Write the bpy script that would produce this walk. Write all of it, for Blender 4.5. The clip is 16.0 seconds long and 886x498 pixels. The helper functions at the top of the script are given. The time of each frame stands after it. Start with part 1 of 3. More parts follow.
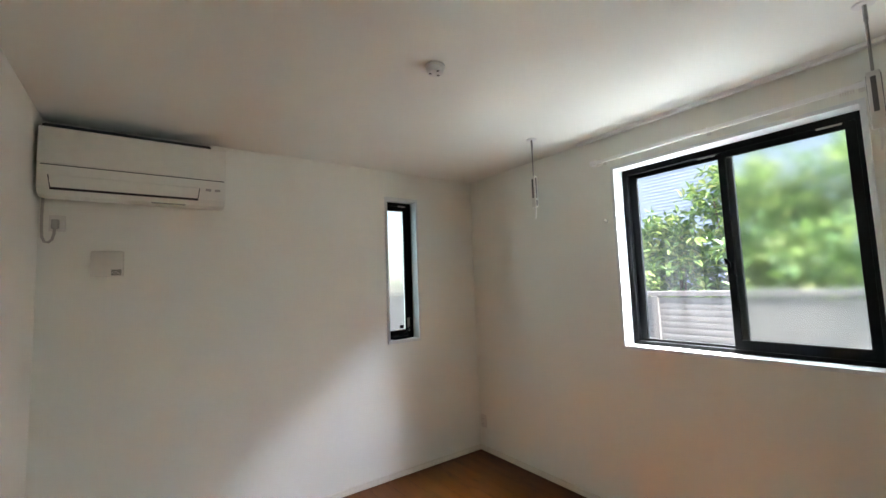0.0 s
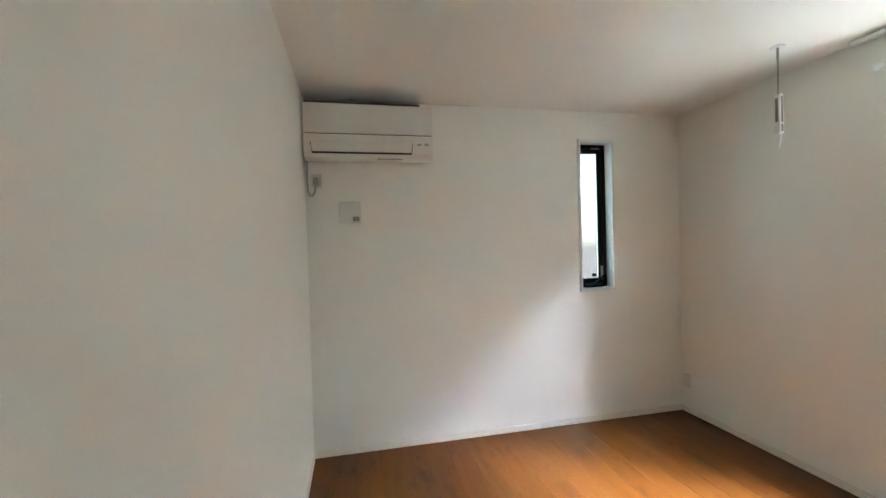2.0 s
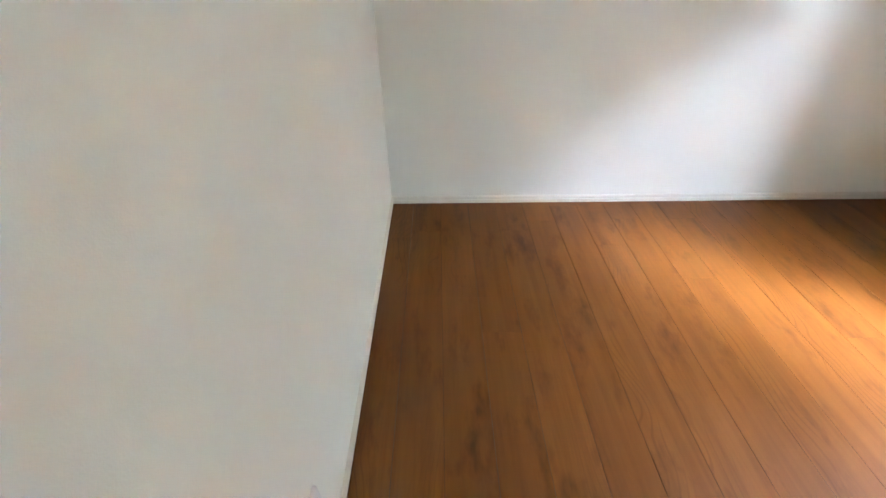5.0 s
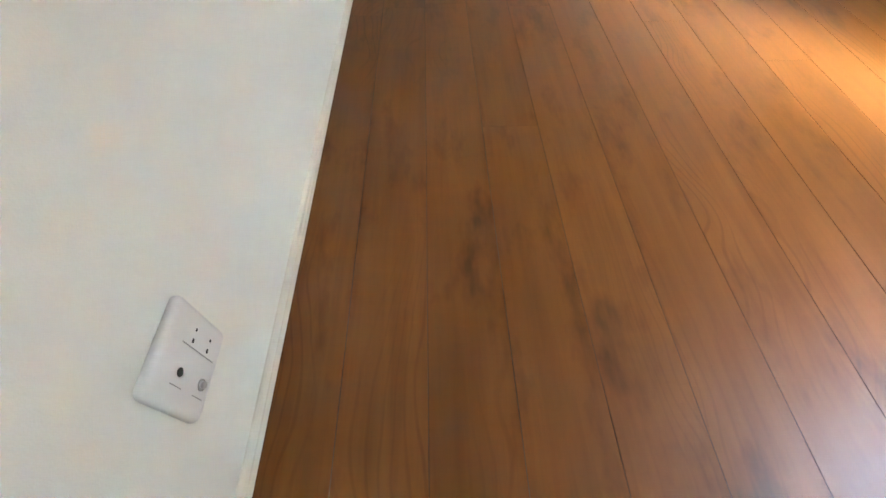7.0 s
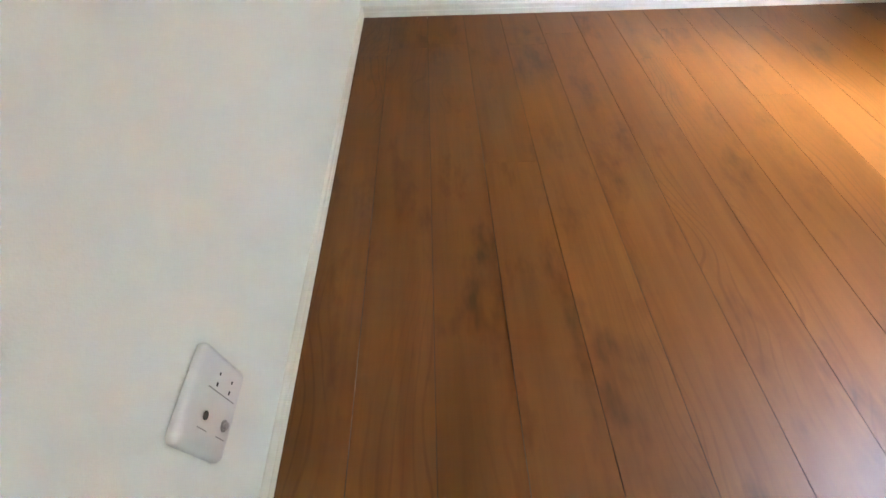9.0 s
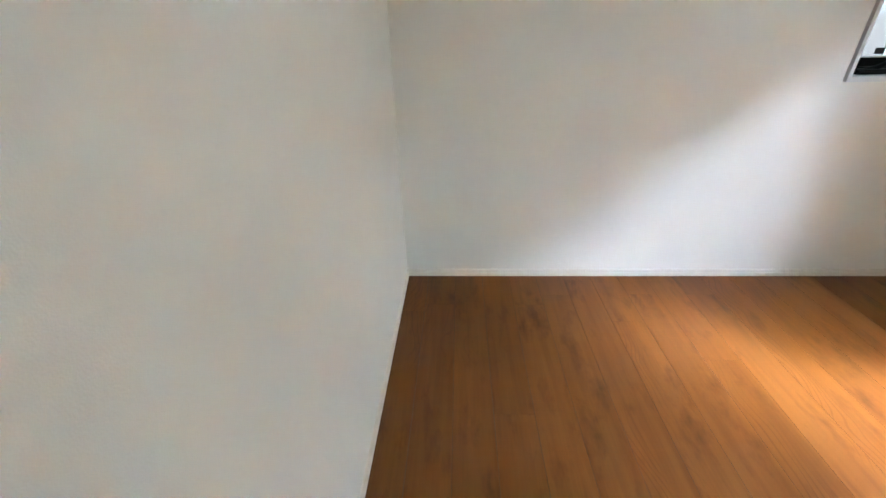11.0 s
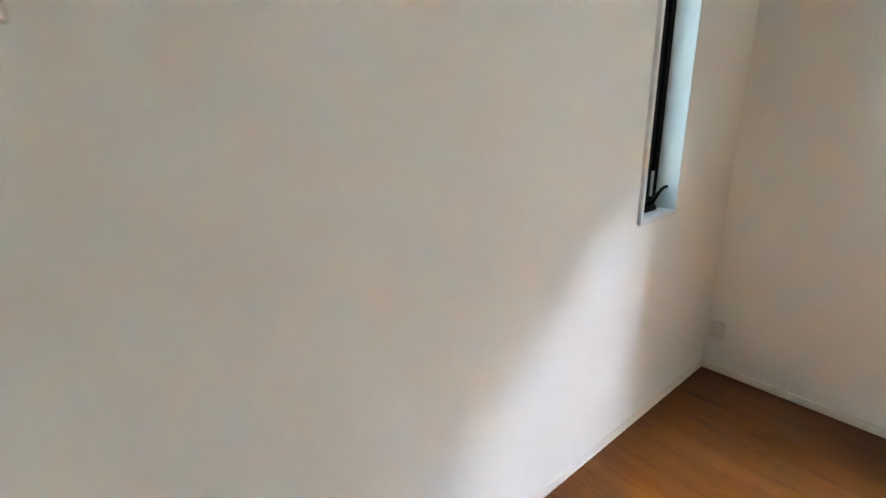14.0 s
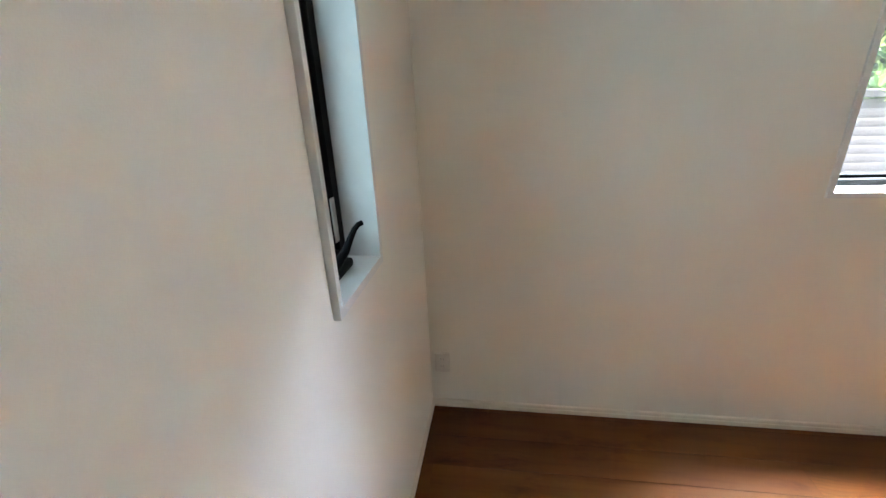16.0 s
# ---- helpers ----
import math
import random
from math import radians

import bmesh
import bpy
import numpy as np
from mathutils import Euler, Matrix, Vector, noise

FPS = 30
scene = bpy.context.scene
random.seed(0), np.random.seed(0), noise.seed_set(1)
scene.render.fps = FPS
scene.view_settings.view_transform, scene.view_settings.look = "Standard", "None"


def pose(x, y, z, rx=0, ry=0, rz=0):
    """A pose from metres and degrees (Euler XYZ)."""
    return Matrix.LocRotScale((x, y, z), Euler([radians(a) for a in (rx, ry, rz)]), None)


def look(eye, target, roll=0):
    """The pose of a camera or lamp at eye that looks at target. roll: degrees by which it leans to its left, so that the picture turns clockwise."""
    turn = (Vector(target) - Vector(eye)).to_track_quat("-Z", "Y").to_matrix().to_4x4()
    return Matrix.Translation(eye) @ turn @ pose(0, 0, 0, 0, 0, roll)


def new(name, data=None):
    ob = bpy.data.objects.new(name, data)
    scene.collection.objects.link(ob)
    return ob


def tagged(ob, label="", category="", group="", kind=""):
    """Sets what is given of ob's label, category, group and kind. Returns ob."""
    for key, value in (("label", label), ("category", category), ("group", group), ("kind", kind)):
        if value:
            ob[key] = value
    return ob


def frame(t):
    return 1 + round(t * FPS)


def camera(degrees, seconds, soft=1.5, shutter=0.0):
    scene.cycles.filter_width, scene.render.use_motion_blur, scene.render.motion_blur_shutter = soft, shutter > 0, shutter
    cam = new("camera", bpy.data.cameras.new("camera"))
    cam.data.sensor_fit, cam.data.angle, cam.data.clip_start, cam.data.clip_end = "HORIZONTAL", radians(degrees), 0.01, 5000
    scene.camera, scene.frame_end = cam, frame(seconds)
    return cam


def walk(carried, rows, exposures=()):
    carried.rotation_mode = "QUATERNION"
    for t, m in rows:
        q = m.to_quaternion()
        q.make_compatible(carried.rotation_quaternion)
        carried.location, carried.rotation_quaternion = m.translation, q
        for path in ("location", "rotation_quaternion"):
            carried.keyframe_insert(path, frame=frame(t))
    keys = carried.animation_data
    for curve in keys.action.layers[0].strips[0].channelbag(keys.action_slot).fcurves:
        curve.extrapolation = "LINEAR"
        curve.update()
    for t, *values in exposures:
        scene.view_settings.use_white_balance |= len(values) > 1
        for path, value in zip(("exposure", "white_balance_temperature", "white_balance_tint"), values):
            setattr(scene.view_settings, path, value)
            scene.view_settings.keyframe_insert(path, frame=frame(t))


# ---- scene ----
cam = camera(94.5, 16.0)
PATH = [
    (0, (0.46, -2.901, 1.466), (1.629, -1.287, 1.638), -2.1),
    (0.5, (0.438, -2.918, 1.468), (1.476, -1.221, 1.676), -2.1),
    (1, (0.412, -2.931, 1.465), (1.257, -1.126, 1.629), -1.8),
    (1.5, (0.374, -2.94, 1.453), (0.999, -1.041, 1.529), -1.6),
    (2, (0.297, -2.853, 1.418), (0.725, -0.899, 1.389), -1.6),
    (2.5, (0.244, -2.723, 1.414), (0.501, -0.748, 1.236), -1.7),
    (3, (0.224, -2.607, 1.379), (0.355, -0.642, 1.03), -1.5),
    (3.2, (0.25, -2.58, 1.378), (0.322, -0.629, 0.942), -1.1),
    (5.3, (0.271, -1.953, 1.134), (0.284, -0.455, -0.191), -0.3),
    (5.5, (0.271, -1.936, 1.059), (0.287, -0.49, -0.323), -0.2),
    (6, (0.271, -1.897, 0.888), (0.296, -0.58, -0.617), 0.0),
    (6.5, (0.286, -1.875, 0.781), (0.314, -0.673, -0.817), -0.0),
    (7, (0.298, -1.864, 0.724), (0.327, -0.721, -0.917), -0.3),
    (7.5, (0.289, -1.86, 0.701), (0.337, -0.742, -0.957), 0.2),
    (8, (0.288, -1.85, 0.697), (0.338, -0.748, -0.972), 0.4),
    (8.2, (0.287, -1.851, 0.693), (0.335, -0.735, -0.966), 0.0),
    (10.5, (0.311, -1.941, 1.163), (0.251, -0.349, -0.046), -2.0),
    (11, (0.306, -2.003, 1.287), (0.221, -0.257, 0.317), -1.5),
    (11.5, (0.289, -1.976, 1.363), (0.209, -0.141, 0.571), -0.8),
    (12, (0.247, -1.807, 1.37), (0.23, 0.084, 0.72), -0.6),
    (12.5, (0.239, -1.609, 1.391), (0.385, 0.305, 0.828), -0.7),
    (13, (0.264, -1.326, 1.406), (0.682, 0.555, 0.868), -1.2),
    (13.5, (0.318, -1.044, 1.415), (1.11, 0.708, 0.866), -1.4),
    (14, (0.438, -0.812, 1.428), (1.572, 0.73, 0.848), -2.4),
    (14.5, (0.645, -0.617, 1.429), (2.083, 0.623, 0.8), -2.7),
    (15, (0.802, -0.456, 1.409), (2.489, 0.403, 0.764), -2.9),
    (15.3, (0.953, -0.37, 1.422), (2.715, 0.295, 0.748), -2.7),
    (15.5, (1.017, -0.358, 1.425), (2.809, 0.218, 0.751), -2.5),
    (16, (1.338, -0.324, 1.427), (3.181, -0.037, 0.705), -2.5),
]
EXPOSURES = [(0, 1.66, 6750, 11), (1, 1.66, 6800, 11), (2, 2.02, 6700, 11), (3, 2.34, 6550, 10), (5.5, 2.48, 6400, 10), (8, 2.82, 6500, 10), (10.5, 2.34, 6350, 10), (12.5, 2.34, 6450, 11), (14.5, 2.3, 6500, 11), (16, 2.1, 6450, 11)]
walk(cam, [(t, look(eye, target, roll)) for t, eye, target, roll in PATH], EXPOSURES)

# ---- daylight ----
SUN_FROM = Vector((-0.15, -0.62, 0.77)).normalized()
world = bpy.data.worlds.new("sky")
scene.world = world
world.use_nodes = True
wn = world.node_tree
wn.nodes.clear()
sky = wn.nodes.new("ShaderNodeTexSky")
sky.sky_type = "NISHITA"
sky.sun_disc = False
sky.sun_elevation = math.asin(SUN_FROM.z)
sky.sun_rotation = math.atan2(SUN_FROM.x, SUN_FROM.y)
sky.dust_density = 2.0
sky.ozone_density = 1.0
bg = wn.nodes.new("ShaderNodeBackground")
bg.inputs["Strength"].default_value = 0.15
wout = wn.nodes.new("ShaderNodeOutputWorld")
wn.links.new(sky.outputs[0], bg.inputs[0])
wn.links.new(bg.outputs[0], wout.inputs[0])
sun = new("sun", bpy.data.lights.new("sun", "SUN"))
sun.data.energy = 5.0
sun.data.angle = radians(0.5)
sun.data.color = (1.0, 0.95, 0.87)
sun.matrix_world = look(SUN_FROM * 30, (0, 0, 0))

# area lamps added outside the windows to stand in for daylight
def daylight_stand_in(name, at, toward, wide, high, watts, color, spread=180):
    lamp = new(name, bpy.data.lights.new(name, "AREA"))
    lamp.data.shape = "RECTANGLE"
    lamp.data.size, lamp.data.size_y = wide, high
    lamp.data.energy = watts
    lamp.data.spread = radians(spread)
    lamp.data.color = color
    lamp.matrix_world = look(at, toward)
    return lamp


# added lamp for the sky strip above the neighbour's roof, level along the house
daylight_stand_in("sky_strip_lamp", (4.20, -2.84, 3.12), (3.04, -2.84, 2.10), 2.48, 0.21, 148.0, (0.66, 0.77, 1.0), 150)
# narrow lamp added high outside to cast the bright spot on the floor
daylight_stand_in("floor_spot_lamp", (7.04, -4.56, 6.50), (3.04, -1.76, 1.60), 1.1, 1.1, 28.0, (0.74, 0.85, 1.0), 25)
# added fill lamp above the window, standing in for sky between the two houses
daylight_stand_in("overhead_fill_lamp", (3.55, -1.90, 3.10), (2.95, -1.90, 1.90), 1.2, 0.5, 84.0, (0.93, 0.99, 1.0), 80)
# unseen lamp added low outside, in place of light bounced up by the yard
daylight_stand_in("low_fill_lamp", (3.90, -2.7, 0.40), (3.0, -2.2, 1.45), 3.4, 0.7, 9.0, (0.84, 0.95, 1.0), 150)
# lamp added behind the narrow window to act as its open sky
daylight_stand_in("side_fill_lamp", (1.25, 0.80, 1.75), (1.25, 0.06, 1.72), 2.0, 2.4, 16.0, (0.62, 0.88, 1.0))


# ---- materials ----
def material(name):
    m = bpy.data.materials.new(name)
    m.use_nodes = True
    n = m.node_tree
    return m, n, n.nodes["Principled BSDF"]


def node(n, kind, **values):
    made = n.nodes.new(kind)
    for key, value in values.items():
        made.inputs[key.replace("_", " ")].default_value = value
    return made


def coords(n, scale=(1, 1, 1), rnd=0.0):
    tc = n.nodes.new("ShaderNodeTexCoord")
    mp = n.nodes.new("ShaderNodeMapping")
    mp.inputs["Scale"].default_value = scale
    n.links.new(tc.outputs["Object"], mp.inputs["Vector"])
    if rnd:
        info = n.nodes.new("ShaderNodeObjectInfo")
        mul = n.nodes.new("ShaderNodeMath")
        mul.operation = "MULTIPLY"
        mul.inputs[1].default_value = rnd
        n.links.new(info.outputs["Random"], mul.inputs[0])
        n.links.new(mul.outputs[0], mp.inputs["Location"])
    return mp.outputs["Vector"]


def ramp(n, source, stops):
    r = n.nodes.new("ShaderNodeValToRGB")
    els = r.color_ramp.elements
    while len(els) < len(stops):
        els.new(0.5)
    for el, (pos, col) in zip(els, stops):
        el.position, el.color = pos, (*col, 1)
    n.links.new(source, r.inputs["Fac"])
    return r.outputs["Color"]


def bump(n, bsdf, source, strength, distance):
    b = n.nodes.new("ShaderNodeBump")
    b.inputs["Strength"].default_value = strength
    b.inputs["Distance"].default_value = distance
    n.links.new(source, b.inputs["Height"])
    n.links.new(b.outputs["Normal"], bsdf.inputs["Normal"])


def simple(name, color, rough=0.5, metal=0.0, vary=0.06, scale=30.0, relief=0.0, spec=0.5):
    """A painted, plastic or metal surface with slight unevenness."""
    m, n, bsdf = material(name)
    v = coords(n)
    no = node(n, "ShaderNodeTexNoise", Scale=scale, Detail=4.0)
    n.links.new(v, no.inputs["Vector"])
    lo = [c * (1 - vary) for c in color]
    hi = [min(1, c * (1 + vary)) for c in color]
    n.links.new(ramp(n, no.outputs["Fac"], [(0.3, lo), (0.7, hi)]), bsdf.inputs["Base Color"])
    bsdf.inputs["Roughness"].default_value = rough
    bsdf.inputs["Metallic"].default_value = metal
    bsdf.inputs["Specular IOR Level"].default_value = spec
    if relief:
        bump(n, bsdf, no.outputs["Fac"], 0.4, relief)
    return m


def wallpaper(name, color):
    """Embossed white vinyl wallpaper: fine stipple, faint drop marks, wide soft soiling."""
    m, n, bsdf = material(name)
    v = coords(n)
    wide = node(n, "ShaderNodeTexNoise", Scale=1.3, Detail=3.0)
    fine = node(n, "ShaderNodeTexNoise", Scale=260.0, Detail=3.0)
    weave = node(n, "ShaderNodeTexVoronoi", Scale=420.0)
    for t in (wide, fine, weave):
        n.links.new(v, t.inputs["Vector"])
    lo = [c * 0.965 for c in color]
    col = ramp(n, wide.outputs["Fac"], [(0.3, lo), (0.7, color)])
    n.links.new(col, bsdf.inputs["Base Color"])
    mix = n.nodes.new("ShaderNodeMath")
    mix.operation = "ADD"
    n.links.new(fine.outputs["Fac"], mix.inputs[0])
    n.links.new(weave.outputs["Distance"], mix.inputs[1])
    bump(n, bsdf, mix.outputs[0], 0.25, 0.0006)
    bsdf.inputs["Roughness"].default_value = 0.85
    bsdf.inputs["Specular IOR Level"].default_value = 0.25
    return m


def wood_floor():
    """Orange-brown wood-print flooring: soft clouded streaks along y, patches of arched figure, smudged knots."""
    m, n, bsdf = material("wood flooring")
    v = coords(n, (1, 1, 1), 37.0)

    def stretched(scale):
        mp = n.nodes.new("ShaderNodeMapping")
        mp.inputs["Scale"].default_value = scale
        n.links.new(v, mp.inputs["Vector"])
        return mp.outputs[0]

    def cloud(scale, detail, rough=0.5):
        t = node(n, "ShaderNodeTexNoise", Scale=1.0, Detail=detail, Roughness=rough)
        n.links.new(stretched(scale), t.inputs["Vector"])
        return t

    broad = cloud((7.0, 1.1, 1), 2.0)
    streak = cloud((26.0, 1.7, 1), 3.0)
    pores = cloud((110.0, 3.5, 1), 3.0)
    smudge = cloud((9.0, 3.4, 1), 4.0, 0.62)
    where = cloud((5.0, 0.9, 1), 1.0)
    # arched figure: bands across x, bent by slow noise
    bend = cloud((3.2, 1.5, 1), 2.0)
    addv = n.nodes.new("ShaderNodeVectorMath")
    addv.operation = "MULTIPLY_ADD"
    addv.inputs[1].default_value = (0.34, 0.0, 0.0)
    n.links.new(bend.outputs["Color"], addv.inputs[0])
    n.links.new(stretched((1.0, 0.05, 1.0)), addv.inputs[2])
    wave = node(n, "ShaderNodeTexWave", Scale=15.0, Distortion=0.8, Detail=2.0)
    n.links.new(addv.outputs[0], wave.inputs["Vector"])
    base = ramp(n, broad.outputs["Fac"], [(0.30, FLOOR_DARK), (0.5, FLOOR_MID), (0.70, FLOOR_LIGHT)])
    layers = [
        (ramp(n, streak.outputs["Fac"], [(0.32, (0.80, 0.75, 0.70)), (0.52, (1, 1, 1)), (0.72, (1.10, 1.10, 1.08))]), 0.8),
        (ramp(n, pores.outputs["Fac"], [(0.34, (0.86, 0.82, 0.78)), (0.52, (1, 1, 1))]), 0.35),
        (ramp(n, smudge.outputs["Fac"], [(0.29, (0.42, 0.37, 0.40)), (0.37, (0.74, 0.69, 0.72)), (0.46, (1, 1, 1))]), 0.85),
    ]
    out = base
    for layer, fac in layers:
        mx = n.nodes.new("ShaderNodeMix")
        mx.data_type, mx.blend_type = "RGBA", "MULTIPLY"
        mx.inputs["Factor"].default_value = fac
        n.links.new(out, mx.inputs["A"])
        n.links.new(layer, mx.inputs["B"])
        out = mx.outputs["Result"]
    mx = n.nodes.new("ShaderNodeMix")
    mx.data_type, mx.blend_type = "RGBA", "MULTIPLY"
    mask = n.nodes.new("ShaderNodeMapRange")
    mask.inputs["From Min"].default_value, mask.inputs["From Max"].default_value = 0.54, 0.66
    mask.inputs["To Max"].default_value = 0.60
    n.links.new(where.outputs["Fac"], mask.inputs["Value"])
    n.links.new(mask.outputs[0], mx.inputs["Factor"])
    n.links.new(out, mx.inputs["A"])
    n.links.new(ramp(n, wave.outputs["Fac"], [(0.0, (0.66, 0.58, 0.52)), (0.22, (1, 1, 1)), (1.0, (1, 1, 1))]), mx.inputs["B"])
    n.links.new(mx.outputs["Result"], bsdf.inputs["Base Color"])
    rr = n.nodes.new("ShaderNodeMapRange")
    rr.inputs["To Min"].default_value, rr.inputs["To Max"].default_value = 0.35, 0.45
    n.links.new(streak.outputs["Fac"], rr.inputs["Value"])
    n.links.new(rr.outputs[0], bsdf.inputs["Roughness"])
    bsdf.inputs["Specular IOR Level"].default_value = 0.20
    bump(n, bsdf, pores.outputs["Fac"], 0.08, 0.0003)
    return m


def glass(name, rough, tint):
    m, n, bsdf = material(name)
    bsdf.inputs["Base Color"].default_value = (*tint, 1)
    bsdf.inputs["Transmission Weight"].default_value = 1.0
    bsdf.inputs["IOR"].default_value = 1.45
    bsdf.inputs["Roughness"].default_value = rough
    if rough:
        v = coords(n)
        no = node(n, "ShaderNodeTexNoise", Scale=55.0, Detail=2.0)
        n.links.new(v, no.inputs["Vector"])
        bump(n, bsdf, no.outputs["Fac"], 0.1, 0.0005)
    return m


def dusty_glass():
    """Clear pane with a thin film of dust, wiped in upright streaks."""
    m, n, bsdf = material("dusty clear glass")
    bsdf.inputs["Base Color"].default_value = (0.95, 0.98, 0.97, 1)
    bsdf.inputs["Transmission Weight"].default_value = 1.0
    bsdf.inputs["IOR"].default_value = 1.45
    bsdf.inputs["Roughness"].default_value = 0.0
    streaks = node(n, "ShaderNodeTexNoise", Scale=1.0, Detail=4.0, Roughness=0.6)
    n.links.new(coords(n, (1, 11, 0.9)), streaks.inputs["Vector"])
    film = n.nodes.new("ShaderNodeMapRange")
    film.inputs["From Min"].default_value, film.inputs["From Max"].default_value = 0.35, 0.75
    film.inputs["To Min"].default_value, film.inputs["To Max"].default_value = 0.0005, 0.0125
    n.links.new(streaks.outputs["Fac"], film.inputs["Value"])
    # the film is thicker low on the pane
    split = n.nodes.new("ShaderNodeSeparateXYZ")
    n.links.new(coords(n), split.inputs[0])
    low = n.nodes.new("ShaderNodeMapRange")
    low.interpolation_type = "SMOOTHSTEP"
    low.inputs["From Min"].default_value, low.inputs["From Max"].default_value = 1.25, 1.95
    low.inputs["To Min"].default_value, low.inputs["To Max"].default_value = 1.0, 0.15
    n.links.new(split.outputs["Z"], low.inputs["Value"])
    thick = n.nodes.new("ShaderNodeMath")
    thick.operation = "MULTIPLY"
    n.links.new(film.outputs[0], thick.inputs[0])
    n.links.new(low.outputs[0], thick.inputs[1])
    dust = n.nodes.new("ShaderNodeBsdfTranslucent")
    dust.inputs["Color"].default_value = (0.86, 0.88, 0.90, 1)
    mx = n.nodes.new("ShaderNodeMixShader")
    n.links.new(thick.outputs[0], mx.inputs[0])
    n.links.new(bsdf.outputs[0], mx.inputs[1])
    n.links.new(dust.outputs[0], mx.inputs[2])
    n.links.new(mx.outputs[0], n.nodes["Material Output"].inputs["Surface"])
    return m


def leaf_material():
    m, n, bsdf = material("glossy leaves")
    geo = n.nodes.new("ShaderNodeNewGeometry")
    col = ramp(n, geo.outputs["Random Per Island"], [(0.0, (0.09, 0.17, 0.07)), (0.45, (0.18, 0.31, 0.10)), (0.75, (0.38, 0.52, 0.15)), (1.0, (0.60, 0.63, 0.30))])
    n.links.new(col, bsdf.inputs["Base Color"])
    bsdf.inputs["Roughness"].default_value = 0.32
    tr = n.nodes.new("ShaderNodeBsdfTranslucent")
    n.links.new(col, tr.inputs["Color"])
    mx = n.nodes.new("ShaderNodeMixShader")
    mx.inputs[0].default_value = 0.45
    n.links.new(bsdf.outputs[0], mx.inputs[1])
    n.links.new(tr.outputs[0], mx.inputs[2])
    n.links.new(mx.outputs[0], n.nodes["Material Output"].inputs["Surface"])
    return m


FLOOR_DARK, FLOOR_MID, FLOOR_LIGHT = (0.110, 0.0350, 0.0058), (0.126, 0.0412, 0.0072), (0.146, 0.0490, 0.0095)
M_WALL = wallpaper("wall paper", (0.838, 0.832, 0.762))
M_CEIL = wallpaper("ceiling paper", (0.838, 0.832, 0.772))
M_FLOOR = wood_floor()
M_JOINT = simple("board joint", (0.045, 0.016, 0.006), 0.9)
M_TRIM = simple("white trim foil", (0.75, 0.72, 0.63), 0.45, vary=0.02)
M_REVEAL = simple("white window lining", (0.71, 0.73, 0.72), 0.5, vary=0.02)
M_PLASTIC = simple("white plastic", (0.72, 0.71, 0.685), 0.38, vary=0.02)
M_RAIL = simple("white enamelled rail", (0.86, 0.86, 0.84), 0.35, vary=0.02)
M_CORD = simple("greyed cord sheath", (0.42, 0.40, 0.36), 0.5, vary=0.04)
M_AC = simple("off-white casing", (0.77, 0.755, 0.69), 0.42, vary=0.02)
M_GREY = simple("grey plastic", (0.32, 0.31, 0.29), 0.5)
M_VENT = simple("aged white plastic", (0.70, 0.675, 0.62), 0.5, vary=0.02)
M_PALE = simple("pale grey print", (0.40, 0.385, 0.355), 0.5)
M_SLOT = simple("dark grey plastic", (0.10, 0.095, 0.09), 0.5)
M_DARK = simple("dark recess", (0.015, 0.015, 0.015), 0.6)
M_BLACK = simple("black anodised aluminium", (0.004, 0.0043, 0.005), 0.55, 0.0, vary=0.15, spec=0.08)
M_STEEL = simple("brushed steel", (0.55, 0.54, 0.52), 0.35, 1.0)
M_DUSTY = dusty_glass()
M_FROST = glass("frosted glass", 0.15, (0.90, 0.97, 0.94))
M_FENCE = simple("grey-beige fence panel", (0.25, 0.236, 0.242), 0.6, vary=0.08, scale=9, relief=0.001)
M_SIDING = simple("blue-grey siding", (0.42, 0.50, 0.65), 0.7, vary=0.06, scale=5)
M_ROOF = simple("dark roof", (0.08, 0.08, 0.09), 0.8, vary=0.2)
M_GROUND = simple("gravelly soil", (0.15, 0.13, 0.11), 0.95, vary=0.35, scale=14, relief=0.01)
M_BARK = simple("brown bark", (0.12, 0.08, 0.05), 0.9, vary=0.3, relief=0.004)
M_LEAF = leaf_material()
M_OUTWALL = simple("dark unseen outer coat", (0.07, 0.07, 0.07), 0.9, vary=0.08, scale=12)


# ---- mesh helpers ----
def part(name, bm, mat, parent=None, label="", smooth=False):
    """Links a bmesh as one mesh object, under parent if there is one."""
    data = bpy.data.meshes.new(name)
    bmesh.ops.recalc_face_normals(bm, faces=bm.faces)
    bm.to_mesh(data)
    bm.free()
    data.materials.append(mat)
    if smooth:
        for poly in data.polygons:
            poly.use_smooth = True
        data.set_sharp_from_angle(angle=radians(35))
    ob = new(name, data)
    if parent is not None:
        ob.parent = parent
        ob.matrix_parent_inverse = Matrix.Translation(-parent.location)
    if label:
        ob["label"] = label
    return ob


def thing(name, at, label, category, group="", kind=""):
    ob = new(name)
    ob.empty_display_size = 0.05
    ob.location = at
    return tagged(ob, label, category, group, kind)


def box(x0, y0, z0, x1, y1, z1, bevel=0.0, bm=None, segments=2):
    mine = bmesh.new()
    m = Matrix.Translation(((x0 + x1) / 2, (y0 + y1) / 2, (z0 + z1) / 2)) @ Matrix.Diagonal((abs(x1 - x0), abs(y1 - y0), abs(z1 - z0), 1))
    bmesh.ops.create_cube(mine, size=1, matrix=m)
    if bevel:
        bmesh.ops.bevel(mine, geom=mine.edges[:], offset=bevel, segments=segments, affect="EDGES", profile=0.5)
    return merged(bm, mine)


def merged(bm, mine):
    if bm is None:
        return mine
    data = bpy.data.meshes.new("scratch")
    mine.to_mesh(data)
    mine.free()
    bm.from_mesh(data)
    bpy.data.meshes.remove(data)
    return bm


